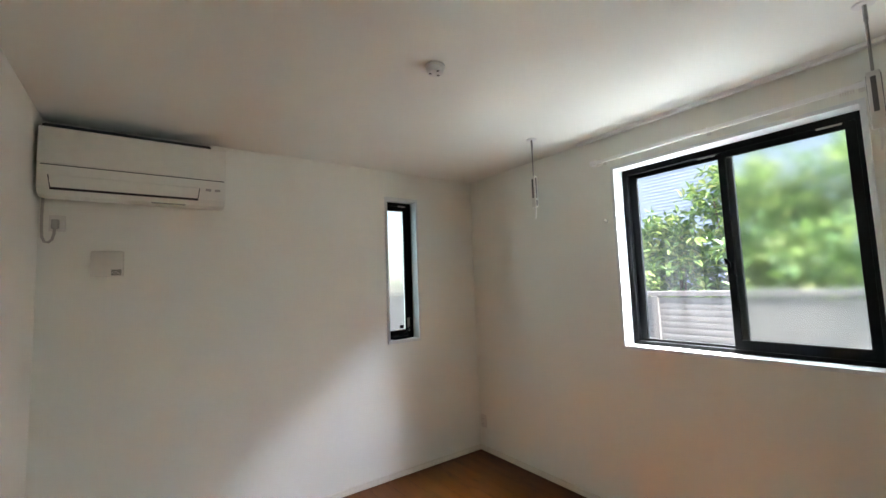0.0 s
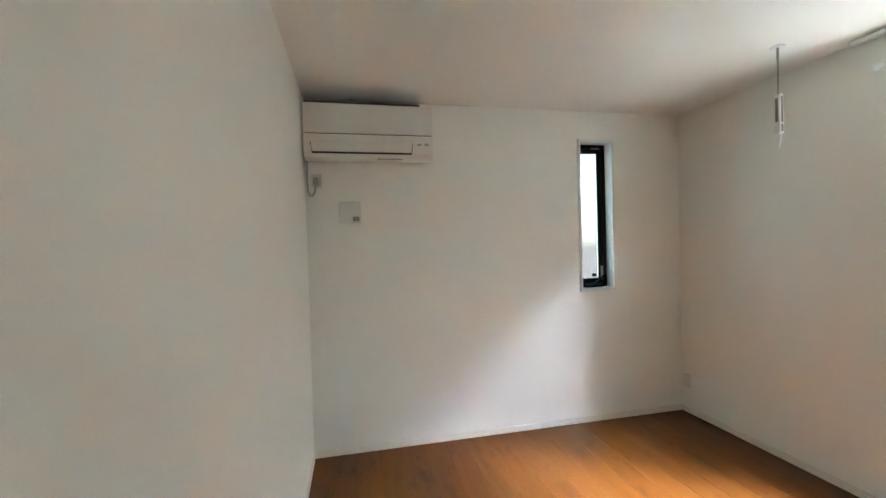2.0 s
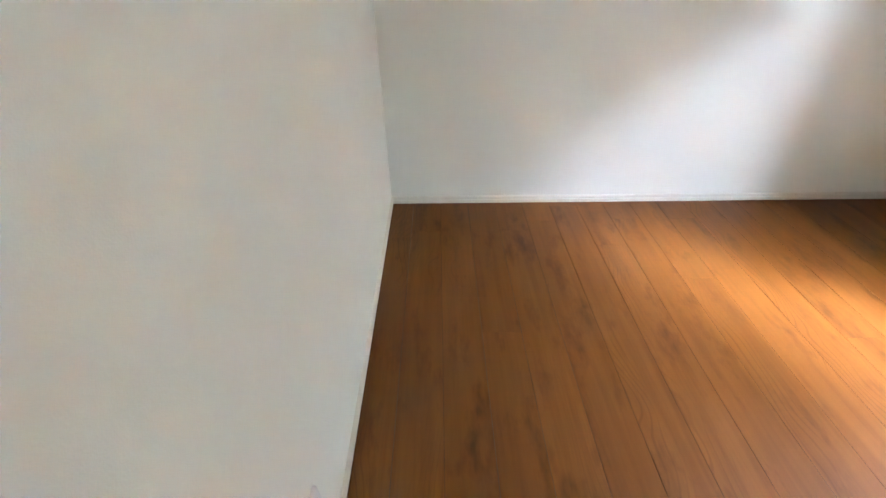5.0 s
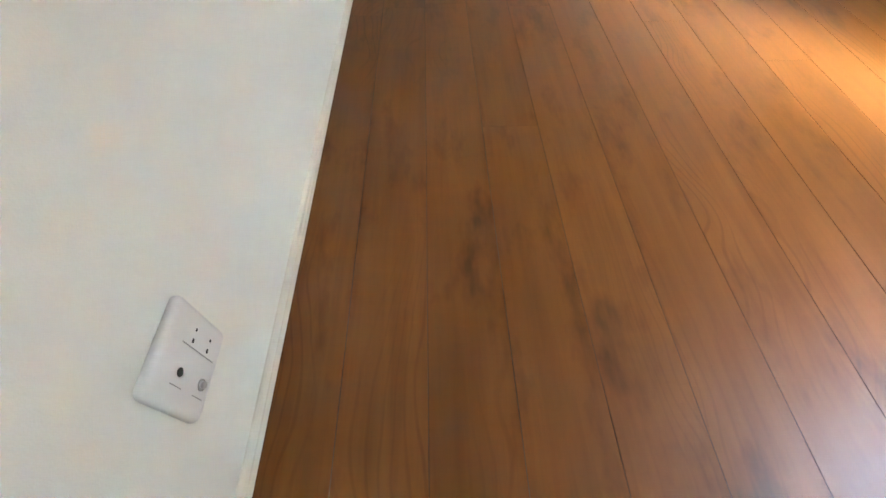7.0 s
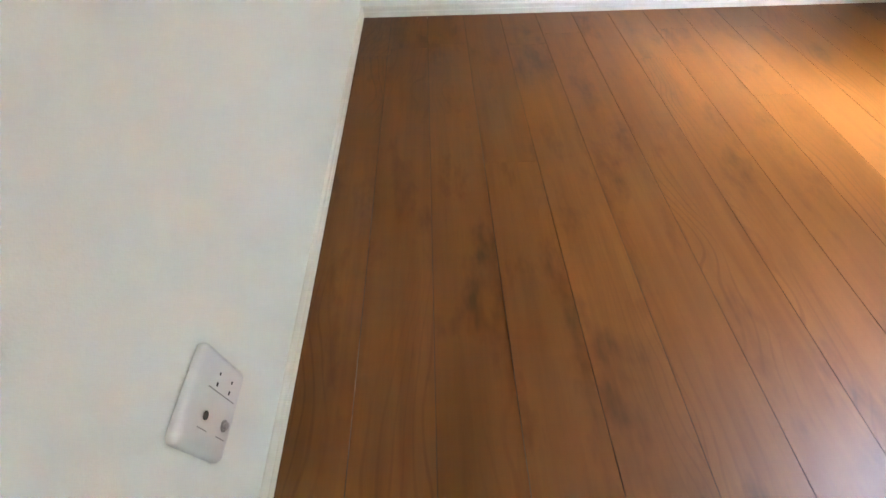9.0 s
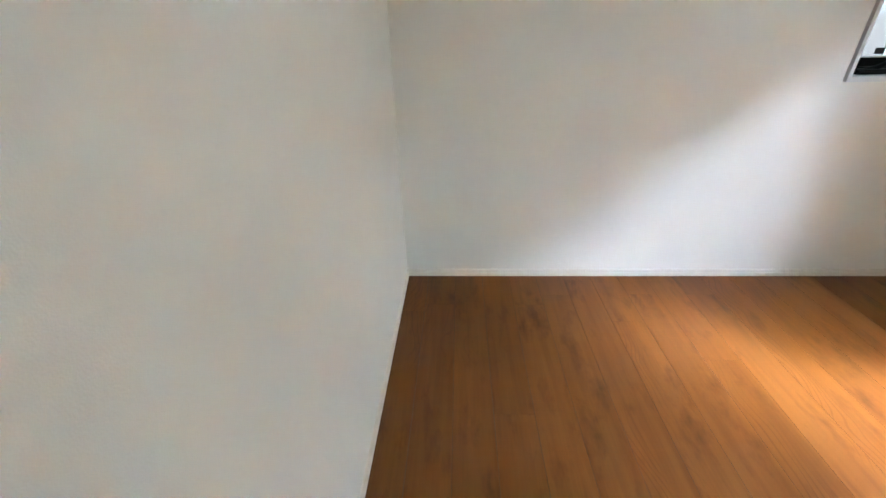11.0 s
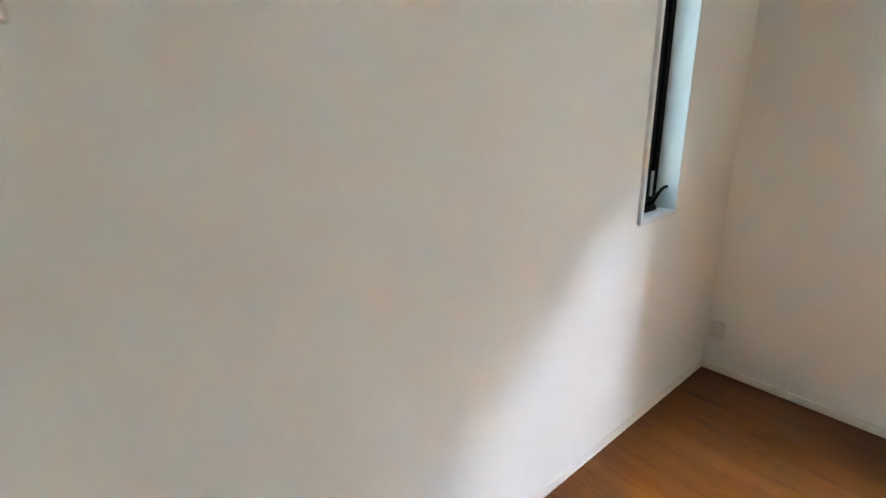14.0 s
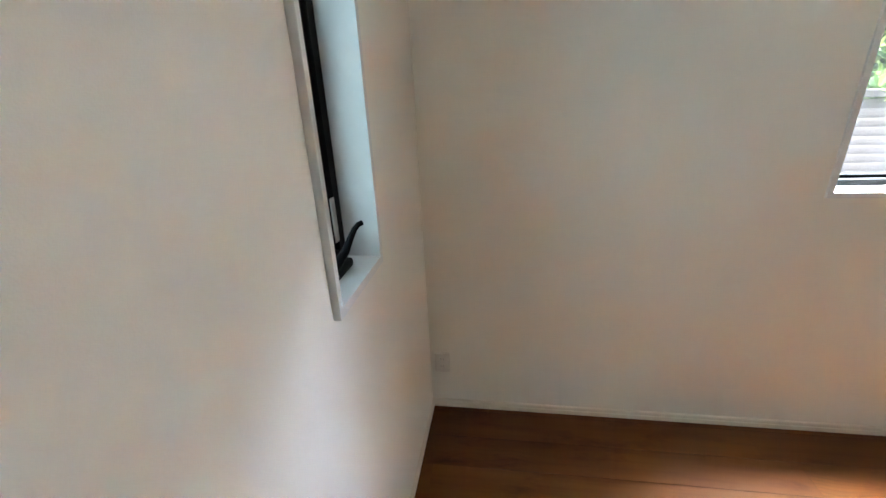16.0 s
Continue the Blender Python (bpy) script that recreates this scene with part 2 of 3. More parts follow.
def rod(a, b, r, r2=None, seg=20, bm=None, bevel=0.0):
    """A round bar from a to b."""
    a, b = Vector(a), Vector(b)
    mine = bmesh.new()
    turn = (b - a).to_track_quat("Z", "Y").to_matrix().to_4x4()
    bmesh.ops.create_cone(mine, cap_ends=True, segments=seg, radius1=r, radius2=r if r2 is None else r2, depth=(b - a).length,
                          matrix=Matrix.Translation((a + b) / 2) @ turn)
    if bevel:
        rims = [e for e in mine.edges if sum(len(f.verts) > 4 for f in e.link_faces) == 1]
        bmesh.ops.bevel(mine, geom=rims, offset=bevel, segments=2, affect="EDGES", profile=0.5)
    return merged(bm, mine)


def tube(points, r, seg=10, bm=None):
    """A bent round bar through the points."""
    mine = bmesh.new()
    pts = [Vector(p) for p in points]
    rings = []
    side = None
    for i, p in enumerate(pts):
        d = (pts[min(i + 1, len(pts) - 1)] - pts[max(i - 1, 0)]).normalized()
        if side is None:
            side = d.orthogonal().normalized()
        side = (side - d * side.dot(d)).normalized()
        up = d.cross(side)
        rr = r[i] if isinstance(r, (list, tuple)) else r
        rings.append([mine.verts.new(p + rr * (math.cos(k * math.tau / seg) * side + math.sin(k * math.tau / seg) * up)) for k in range(seg)])
    for a, b in zip(rings, rings[1:]):
        for k in range(seg):
            mine.faces.new((a[k], a[(k + 1) % seg], b[(k + 1) % seg], b[k]))
    mine.faces.new(rings[0])
    mine.faces.new(rings[-1])
    return merged(bm, mine)


def prism(profile, axis, a, b, bm=None):
    """A profile of (u, v) pairs drawn along x ('x': u=y, v=z) or y ('y': u=x, v=z) from a to b."""
    mine = bmesh.new()
    at = (lambda u, v, s: (s, u, v)) if axis == "x" else (lambda u, v, s: (u, s, v)) if axis == "y" else (lambda u, v, s: (u, v, s))
    one = [mine.verts.new(at(u, v, a)) for u, v in profile]
    two = [mine.verts.new(at(u, v, b)) for u, v in profile]
    mine.faces.new(one)
    mine.faces.new(two)
    for i in range(len(one)):
        j = (i + 1) % len(one)
        mine.faces.new((one[i], one[j], two[j], two[i]))
    return merged(bm, mine)


def slab_with_hole(us, vs, w0, w1, place):
    """A slab of thickness w0..w1 with a rectangular hole; us, vs: outer, hole, hole, outer."""
    bm = bmesh.new()
    g = [[[bm.verts.new(place(u, v, w)) for v in vs] for u in us] for w in (w0, w1)]
    for k in (0, 1):
        for i in range(3):
            for j in range(3):
                if (i, j) != (1, 1):
                    bm.faces.new((g[k][i][j], g[k][i + 1][j], g[k][i + 1][j + 1], g[k][i][j + 1]))
    for i in range(3):
        for j in (0, 3):
            bm.faces.new((g[0][i][j], g[0][i + 1][j], g[1][i + 1][j], g[1][i][j]))
            bm.faces.new((g[0][j][i], g[0][j][i + 1], g[1][j][i + 1], g[1][j][i]))
    hole = ((1, 1), (2, 1), (2, 2), (1, 2))
    for (i, j), (k, l) in zip(hole, hole[1:] + hole[:1]):
        bm.faces.new((g[0][i][j], g[0][k][l], g[1][k][l], g[1][i][j]))
    return bm


def ring(u0, v0, u1, v1, width, w0, w1, place, bevel=0.0):
    """A rectangular frame whose bars are width wide (one number, or left, bottom, right, top)."""
    l, b, r, t = width if isinstance(width, tuple) else (width,) * 4
    bm = slab_with_hole((u0, u0 + l, u1 - r, u1), (v0, v0 + b, v1 - t, v1), w0, w1, place)
    if bevel:
        bmesh.ops.recalc_face_normals(bm, faces=bm.faces)
        bmesh.ops.dissolve_limit(bm, angle_limit=0.01, verts=bm.verts, edges=bm.edges)
        edges = [e for e in bm.edges if e.is_manifold and e.calc_face_angle() > 0.5]
        bmesh.ops.bevel(bm, geom=edges, offset=bevel, segments=2, affect="EDGES", profile=0.5)
    return bm


def on_north(u, v, w):
    return (u, w, v)


def on_east(u, v, w):
    return (w, u, v)


# ---- room shell ----
W, L, H, T = 2.90, 3.75, 2.40, 0.14
WIN = (-2.585, 1.045, -1.450, 2.165)      # y0, z0, y1, z1 of the clear lining
SLIT = (2.014, 1.036, 2.281, 2.164)       # x0, z0, x1, z1

floor_base = part("floor", box(-T, -L - T, -0.06, W + T, T, -0.0125), M_JOINT)
tagged(floor_base, "orange-brown wood plank flooring with knots and fine dark joints", "floor", kind="structure")
ceiling = part("ceiling", box(-T, -L - T, H, W + T, T, H + 0.2), M_CEIL)
tagged(ceiling, "plain off-white papered flat ceiling", "ceiling", kind="structure")
wall_w = part("wall_west", box(-T, -L, -0.0125, 0, 0, H), M_WALL)
tagged(wall_w, "long blank wall in white embossed wallpaper", "wall", kind="structure")
wall_s = part("wall_south", box(-T, -L - T, -0.0125, W + T, -L, H), M_WALL)
tagged(wall_s, "plain white papered end wall", "wall", kind="structure")
wall_n = part("wall_north", slab_with_hole((-T, SLIT[0] - 0.02, SLIT[2] + 0.02, W + T), (-0.0125, SLIT[1] - 0.02, SLIT[3] + 0.02, H), 0, T, on_north), M_WALL)
tagged(wall_n, "white papered wall with a narrow tall window opening", "wall", kind="structure")
wall_e = part("wall_east", slab_with_hole((-L, WIN[0] - 0.02, WIN[2] + 0.02, 0), (-0.0125, WIN[1] - 0.02, WIN[3] + 0.02, H), W, W + T, on_east), M_WALL)
tagged(wall_e, "white papered wall with a wide sliding window opening", "wall", kind="structure")


def skirting(name, length_axis, a, b, face, sign):
    """A low white skirting with a groove and rounded top; face: the wall's plane, sign: way into the room."""
    p = [(0, 0), (0.008, 0), (0.008, 0.020), (0.0048, 0.0215), (0.0048, 0.0250), (0.008, 0.0265), (0.008, 0.034), (0.0065, 0.039), (0.003, 0.0415), (0, 0.042)]
    prof = [(face + sign * u, v) for u, v in p]
    ob = part(name, prism(prof, length_axis, a, b), M_TRIM)
    return tagged(ob, "low white skirting board with a fine groove", "skirting", kind="structure")


skirting("baseboard", "x", 0.008, W - 0.008, 0, -1)
skirting("baseboard", "y", -L, 0, 0, 1)
skirting("baseboard", "y", -L, 0, W, -1)

# ---- wide sliding window ----
window = thing("window_1", (W, (WIN[0] + WIN[2]) / 2, WIN[1] - 0.02), "black aluminium sliding window with one clear and one frosted pane, shut", "window", kind="structure")
y0, z0, y1, z1 = WIN
part("lining", ring(y0 - 0.02, z0 - 0.02, y1 + 0.02, z1 + 0.02, 0.02, W - 0.01, W + 0.095, on_east, 0.0015), M_REVEAL, window, "white box lining with a narrow rim")
part("window_frame", ring(y0 - 0.015, z0 - 0.015, y1 + 0.015, z1 + 0.015, (0.045, 0.030, 0.045, 0.050), W + 0.0952, W + 0.155, on_east, 0.002), M_BLACK, window)
part("track", box(W + 0.0945, y0 + 0.03, z0 + 0.012, W + 0.150, y1 - 0.03, z0 + 0.022, 0.002), M_BLACK, window)
ym = -2.035
outer = part("outer_sash", ring(ym - 0.03, z0 + 0.012, y1 - 0.028, z1 - 0.030, (0.036, 0.022, 0.048, 0.030), W + 0.128, W + 0.150, on_east, 0.002), M_BLACK, window)
inner = part("inner_sash", ring(y0 + 0.028, z0 + 0.012, ym + 0.030, z1 - 0.030, (0.040, 0.060, 0.034, 0.036), W + 0.100, W + 0.122, on_east, 0.002), M_BLACK, window)
pane = part("pane", box(W + 0.136, ym + 0.001, z0 + 0.03, W + 0.142, y1 - 0.06, z1 - 0.056), M_DUSTY, outer, "clear glass pane with dusty streaks")
pane.visible_shadow = False
pane = part("pane", box(W + 0.108, y0 + 0.064, z0 + 0.068, W + 0.114, ym - 0.0, z1 - 0.062), M_FROST, inner, "frosted glass pane")
latch = part("crescent_latch", box(W + 0.080, ym - 0.006, 1.462, W + 0.100, ym + 0.026, 1.532, 0.004), M_BLACK, window)
part("lever", prism([(ym + 0.006, 1.500), (ym + 0.026, 1.524), (ym + 0.032, 1.546), (ym + 0.022, 1.550), (ym + 0.004, 1.520)], "x", W + 0.066, W + 0.0795), M_BLACK, latch)
part("pull", box(W + 0.096, y0 + 0.075, z1 - 0.044, W + 0.1005, y0 + 0.165, z1 - 0.036, 0.001), M_GREY, window, "thin grey label strip")
part("pull", box(W + 0.124, ym + 0.05, z1 - 0.040, W + 0.1285, ym + 0.14, z1 - 0.034, 0.001), M_GREY, window, "thin grey label strip")

# ---- narrow window ----
slit = thing("window_2", ((SLIT[0] + SLIT[2]) / 2, 0, SLIT[1] - 0.02), "tall narrow black casement window with frosted glass and crank", "window", kind="structure")
x0, z0, x1, z1 = SLIT
part("lining", ring(x0 - 0.017, z0 - 0.022, x1 + 0.017, z1 + 0.022, (0.017, 0.022, 0.017, 0.022), -0.015, 0.0778, on_north, 0.0015), M_REVEAL, slit, "white box lining with a proud rim")
part("window_frame", ring(x0 - 0.012, z0 - 0.015, x1 + 0.012, z1 + 0.015, (0.035, 0.045, 0.045, 0.045), 0.078, 0.139, on_north, 0.002), M_BLACK, slit)
sash = part("sash", ring(x0 + 0.012, z0 + 0.022, x1 - 0.022, z1 - 0.022, (0.030, 0.044, 0.042, 0.044), 0.090, 0.125, on_north, 0.002), M_BLACK, slit)
part("glazing_bead", ring(x0 + 0.0425, z0 + 0.0665, x1 - 0.0645, z1 - 0.0665, 0.006, 0.092, 0.1045, on_north), M_STEEL, sash, "bright metal glazing edge")
pane = part("pane", box(x0 + 0.0425, 0.105, z0 + 0.0665, x1 - 0.0645, 0.110, z1 - 0.0665), M_FROST, sash, "frosted glass pane")
pane.visible_shadow = False
part("label", box(x1 - 0.115, 0.1025, z0 + 0.080, x1 - 0.078, 0.1045, z0 + 0.105), M_DARK, sash, "small dark maker's sticker")
part("locking_lever", box(x1 - 0.056, 0.0745, z0 + 0.055, x1 - 0.034, 0.0785, z0 + 0.165, 0.0015), M_GREY, slit, "grey locking lever")
part("top_stay", box(x1 - 0.12, 0.070, z1 - 0.036, x1 - 0.050, 0.0785, z1 - 0.026, 0.002), M_GREY, slit)
crank = part("crank_base", box(x0 + 0.06, 0.034, z0 + 0.0005, x1 - 0.060, 0.0775, z0 + 0.024, 0.009), M_BLACK, slit, smooth=True)
part("crank_handle", tube([(2.120, 0.060, z0 + 0.016), (2.158, 0.052, z0 + 0.026), (2.188, 0.040, z0 + 0.048), (2.204, 0.030, z0 + 0.076), (2.215, 0.021, z0 + 0.096), (2.224, 0.015, z0 + 0.103), (2.233, 0.008, z0 + 0.105)],
     [0.013, 0.012, 0.010, 0.008, 0.0068, 0.0066, 0.0066], 12), M_BLACK, crank, smooth=True)

# ---- wall air conditioner ----
ac = thing("air_conditioner", (0.42, 0, 1.975), "off-white wall-mounted split air conditioner, closed flap", "air conditioner")
ax0, ax1 = 0.016, 0.828
prof = [(0, 2.300), (-0.150, 2.306), (-0.190, 2.306), (-0.200, 2.300), (-0.203, 2.122), (-0.203, 2.050), (-0.196, 2.005), (-0.170, 1.978), (-0.130, 1.972), (0, 1.985)]
body = part("body", prism(prof, "x", ax0, ax1), M_AC, ac)
# dark solid hump imitating the deep shade between casing and ceiling
part("gap_shade_hump", prism([(-0.190, 2.305), (-0.186, 2.313), (-0.150, 2.338), (-0.090, 2.362), (-0.030, 2.376), (-0.008, 2.374), (-0.008, 2.305)], "x", ax0 + 0.006, ax1 - 0.075), M_DARK, ac, "dark hump on top imitating the shade under the ceiling", smooth=True)
part("front_panel", box(ax0, -0.2125, 2.1235, ax1, -0.2035, 2.308, 0.003), M_AC, ac)
part("panel_gap", box(ax0 + 0.012, -0.2045, 2.1185, ax1 - 0.008, -0.2025, 2.1232), M_SLOT, ac, "dark gap under the front panel")
part("flap", prism([(-0.2045, 2.072), (-0.2085, 2.068), (-0.2030, 2.010), (-0.199, 2.010), (-0.2035, 2.060)], "x", 0.062, 0.690), M_AC, ac)
part("flap_gap", prism([(-0.2042, 2.0085), (-0.2005, 1.998), (-0.196, 1.998), (-0.199, 2.010)], "x", 0.064, 0.688), M_DARK, ac, "dark gap below the flap")
for xa, lean in ((0.0545, 0.010), (0.694, -0.010)):
    gap = box(xa, -0.2050, 2.003, xa + 0.004, -0.1985, 2.070)
    for v in gap.verts:
        v.co.x += lean * (2.070 - v.co.z) / 0.067
    part("flap_side_gap", gap, M_DARK, ac)
part("lower_slot", box(0.47, -0.172, 1.9725, 0.63, -0.150, 1.9765), M_GREY, ac, "grey slot below")
for xa in (0.725, 0.772):
    part("indicator", box(xa, -0.2045, 2.056, xa + 0.028, -0.2025, 2.071), M_PALE, ac, "small grey printed mark")
cord = thing("power_cord", (0.05, 0, 1.74), "pale looped power cord plugged in below the air conditioner", "cord")
part("cable", tube([(0.016, -0.02, 1.990), (0.014, -0.018, 1.93), (0.014, -0.017, 1.84), (0.017, -0.017, 1.785), (0.028, -0.018, 1.758), (0.044, -0.020, 1.755), (0.057, -0.024, 1.770), (0.064, -0.026, 1.800), (0.066, -0.026, 1.835)], 0.0062), M_CORD, cord, smooth=True)
part("plug", box(0.052, -0.040, 1.825, 0.082, -0.010, 1.875, 0.005), M_PALE, cord, "grey plug")
part("socket", box(0.040, -0.010, 1.815, 0.105, 0.0, 1.900, 0.003), M_VENT, cord)

# ---- fresh-air vent ----
vent = thing("wall_vent", (0.281, 0, 1.571), "square off-white wall vent cover with a small grille", "vent")
part("base", box(0.216, -0.012, 1.576, 0.346, 0, 1.706, 0.003), M_VENT, vent)
part("cover", box(0.212, -0.042, 1.572, 0.353, -0.013, 1.713, 0.006), M_VENT, vent, smooth=True)
part("grille_recess", box(0.300, -0.0430, 1.580, 0.344, -0.0418, 1.612), M_SLOT, vent, "dark grille")
for k in range(5):
    part("slat", box(0.300, -0.0445, 1.5825 + k * 0.0062, 0.344, -0.0432, 1.5845 + k * 0.0062), M_VENT, vent)

# ---- ceiling rosette ----
ros = thing("ceiling_rosette", (1.442, -1.537, H), "round white ceiling socket for a lamp, nothing fitted", "ceiling socket")
part("base", rod((1.442, -1.537, H), (1.442, -1.537, H - 0.012), 0.042, bevel=0.003, seg=32), M_PLASTIC, ros, smooth=True)
part("collar", rod((1.442, -1.537, H - 0.0115), (1.442, -1.537, H - 0.034), 0.036, 0.034, bevel=0.003, seg=32), M_PLASTIC, ros, smooth=True)
for k in range(3):
    a = k * math.tau / 3 + 0.4
    cx, cy = 1.442 + 0.022 * math.cos(a), -1.537 + 0.022 * math.sin(a)
    part("contact_slot", rod((cx, cy, H - 0.0335), (cx, cy, H - 0.0348), 0.006, seg=12), M_DARK, ros)

# ---- laundry pole hangers ----
def pole_hanger(x, y):
    t = thing("pole_hanger", (x, y, H), "white and steel ceiling hanger for a laundry pole", "laundry hanger", "laundry pole hangers")
    part("ceiling_plate", rod((x, y, H), (x, y, H - 0.007), 0.034, 0.030, bevel=0.002, seg=28), M_PLASTIC, t, smooth=True)
    part("joint", rod((x, y, H - 0.007), (x, y, H - 0.065), 0.0065), M_GREY, t, smooth=True)
    part("rod", rod((x, y, H - 0.060), (x, y, H - 0.30), 0.0045), M_GREY, t, smooth=True)
    arm = part("arm", box(x - 0.013, y - 0.018, H - 0.455, x + 0.013, y + 0.018, H - 0.250, 0.005), M_VENT, t, smooth=True)
    part("slot", box(x - 0.0138, y - 0.007, H - 0.395, x + 0.0138, y + 0.007, H - 0.270), M_SLOT, arm, "dark slot in the arm")
    part("slot", box(x - 0.0065, y - 0.0190, H - 0.40, x + 0.0065, y + 0.0190, H - 0.262), M_SLOT, arm, "dark slot in the arm")
    part("slot", box(x - 0.0065, y - 0.0190, H - 0.448, x + 0.0065, y + 0.0190, H - 0.408), M_SLOT, arm, "dark slot in the arm")
    hook = [(x, y, H - 0.45), (x, y - 0.004, H - 0.475), (x, y - 0.002, H - 0.505), (x, y + 0.004, H - 0.53)]
    part("pole_catch", tube(hook, [0.008, 0.006, 0.005, 0.004]), M_PLASTIC, t, smooth=True)
    part("catch_ring", rod((x - 0.012, y, H - 0.43), (x + 0.012, y, H - 0.43), 0.013), M_GREY, t, smooth=True)
    return t


pole_hanger(2.505, -1.120)
pole_hanger(2.495, -2.680)

# ---- curtain rail ----
rail = thing("curtain_rail", (W, -1.98, 2.235), "slim white curtain rail on wall brackets, without curtains", "curtain rail")
rz, rx = 2.228, W - 0.052
part("rail", box(rx - 0.008, -2.630, rz - 0.011, rx + 0.008, -1.350, rz + 0.009, 0.003), M_RAIL, rail)
for yy in (-1.395, -2.015, -2.600):
    br = part("bracket", box(rx - 0.012, yy - 0.010, rz + 0.0092, W, yy + 0.010, rz + 0.0140, 0.0015), M_VENT, rail)
    part("wall_plate", box(W - 0.005, yy - 0.012, rz - 0.016, W, yy + 0.012, rz + 0.026, 0.002), M_VENT, br)
    part("clip", box(rx - 0.0135, yy - 0.012, rz - 0.016, rx - 0.0082, yy + 0.012, rz + 0.0091, 0.001), M_RAIL, br)
for yy in (-1.344, -2.636):
    part("end_cap", box(rx - 0.016, yy - 0.024, rz - 0.016, rx + 0.016, yy + 0.024, rz + 0.014, 0.006), M_RAIL, rail)
for k in range(6):
    for yy in (-1.366 - k * 0.008, -2.540 - k * 0.008):
        if -1.41 < yy or yy < -2.5:
            part("runner", box(rx - 0.003, yy - 0.0025, rz - 0.026, rx + 0.003, yy + 0.0025, rz - 0.0111, 0.001), M_VENT, rail)

# picture rail along the ceiling edge
prail = thing("picture_rail", (W - 0.042, -2.4, H), "thin white picture rail along the ceiling edge", "picture rail")
part("track", box(W - 0.058, -L, H - 0.019, W - 0.030, -1.215, H, 0.003), M_RAIL, prail)
part("lip", box(W - 0.0295, -L, H - 0.017, W - 0.021, -1.215, H - 0.013, 0.001), M_RAIL, prail)

# small hook beside the window
knob = thing("tieback_hook", (W, -1.378, 1.838), "tiny white tieback hook beside the window", "hook")
part("plate", rod((W, -1.378, 1.838), (W - 0.005, -1.378, 1.838), 0.010, bevel=0.001), M_GREY, knob, smooth=True)
part("stem", tube([(W - 0.004, -1.378, 1.838), (W - 0.022, -1.378, 1.836), (W - 0.030, -1.378, 1.843), (W - 0.030, -1.378, 1.854)], 0.0040), M_STEEL, knob, smooth=True)


# ---- sockets ----
def oriented_plate(u0, z0, u1, z1, depth, place, corner=0.008, dome=0.004):
    """A domed plate with rounded corners; u along the wall, w off it."""
    bm = bmesh.new()
    loops = []
    for inset, w in ((0.004, 0), (0.004, 0.0012), (0, 0.0013), (0, depth * 0.45), (0.0015, depth * 0.72), (0.005, depth * 0.92), (0.011, depth)):
        r = max(corner - inset, 0.002)
        loop = []
        for cu, cz, a0 in ((u1 - inset - r, z1 - inset - r, 0), (u0 + inset + r, z1 - inset - r, 90), (u0 + inset + r, z0 + inset + r, 180), (u1 - inset - r, z0 + inset + r, 270)):
            for k in range(5):
                a = radians(a0 + k * 22.5)
                loop.append(bm.verts.new(place(cu + r * math.cos(a), cz + r * math.sin(a), w)))
        loops.append(loop)
    for a, b in zip(loops, loops[1:]):
        for k in range(len(a)):
            bm.faces.new((a[k], a[(k + 1) % len(a)], b[(k + 1) % len(b)], b[k]))
    bm.faces.new(loops[0])
    bm.faces.new(loops[-1])
    return bm


def off_west(u, v, w):
    return (w, u, v)


def off_east(u, v, w):
    return (W - w, u, v)


media = thing("media_outlet", (0, -1.691, 0.206), "white wall plate with twin sockets, phone and aerial ports", "wall socket")
part("plate", oriented_plate(-1.749, 0.206, -1.634, 0.323, 0.0125, off_west, 0.010), M_PLASTIC, media, smooth=True)
FACE = 0.0125
insert = part("socket_insert", box(FACE - 0.002, -1.6778, 0.2235, FACE + 0.00015, -1.6480, 0.2925), M_PLASTIC, media)
for zz in (0.275, 0.2415):
    part("slot", box(FACE, -1.6600, zz - 0.0012, FACE + 0.0009, -1.6565, zz + 0.0012), M_DARK, insert)
    part("slot", box(FACE, -1.6740, zz - 0.0014, FACE + 0.0009, -1.6690, zz + 0.0014), M_DARK, insert)
part("insert_joint", box(FACE, -1.6795, 0.2225, FACE + 0.0007, -1.6785, 0.2925), M_GREY, media, "thin joint line")
part("phone_port", rod((FACE - 0.002, -1.7095, 0.279), (FACE + 0.0007, -1.7095, 0.279), 0.0052), M_DARK, media, "dark round port")
aer = part("aerial_port", rod((FACE - 0.002, -1.7095, 0.2315), (FACE + 0.0015, -1.7095, 0.2315), 0.0072), M_GREY, media, "metal aerial port")
part("thread", rod((FACE, -1.7095, 0.2315), (FACE + 0.0050, -1.7095, 0.2315), 0.0042), M_STEEL, aer, smooth=True)
for za in (0.2680, 0.2215):
    part("caption_bar", box(FACE, -1.7252, za, FACE + 0.0006, -1.7243, za + 0.0225), M_GREY, media, "tiny printed caption")

corner_socket = thing("wall_socket", (W, -0.055, 0.200), "plain white socket plate near the corner", "wall socket")
part("plate", oriented_plate(-0.090, 0.200, -0.020, 0.308, 0.009, off_east, 0.006), M_VENT, corner_socket, smooth=True)
for zz in (0.236, 0.274):
    ins = part("insert", box(W - 0.0098, -0.070, zz - 0.014, W - 0.0085, -0.040, zz + 0.014, 0.0004), M_VENT, corner_socket)
    for yy in (-0.061, -0.049):
        part("slot", box(W - 0.0102, yy - 0.0012, zz - 0.004, W - 0.0096, yy + 0.0012, zz + 0.004), M_GREY, ins)

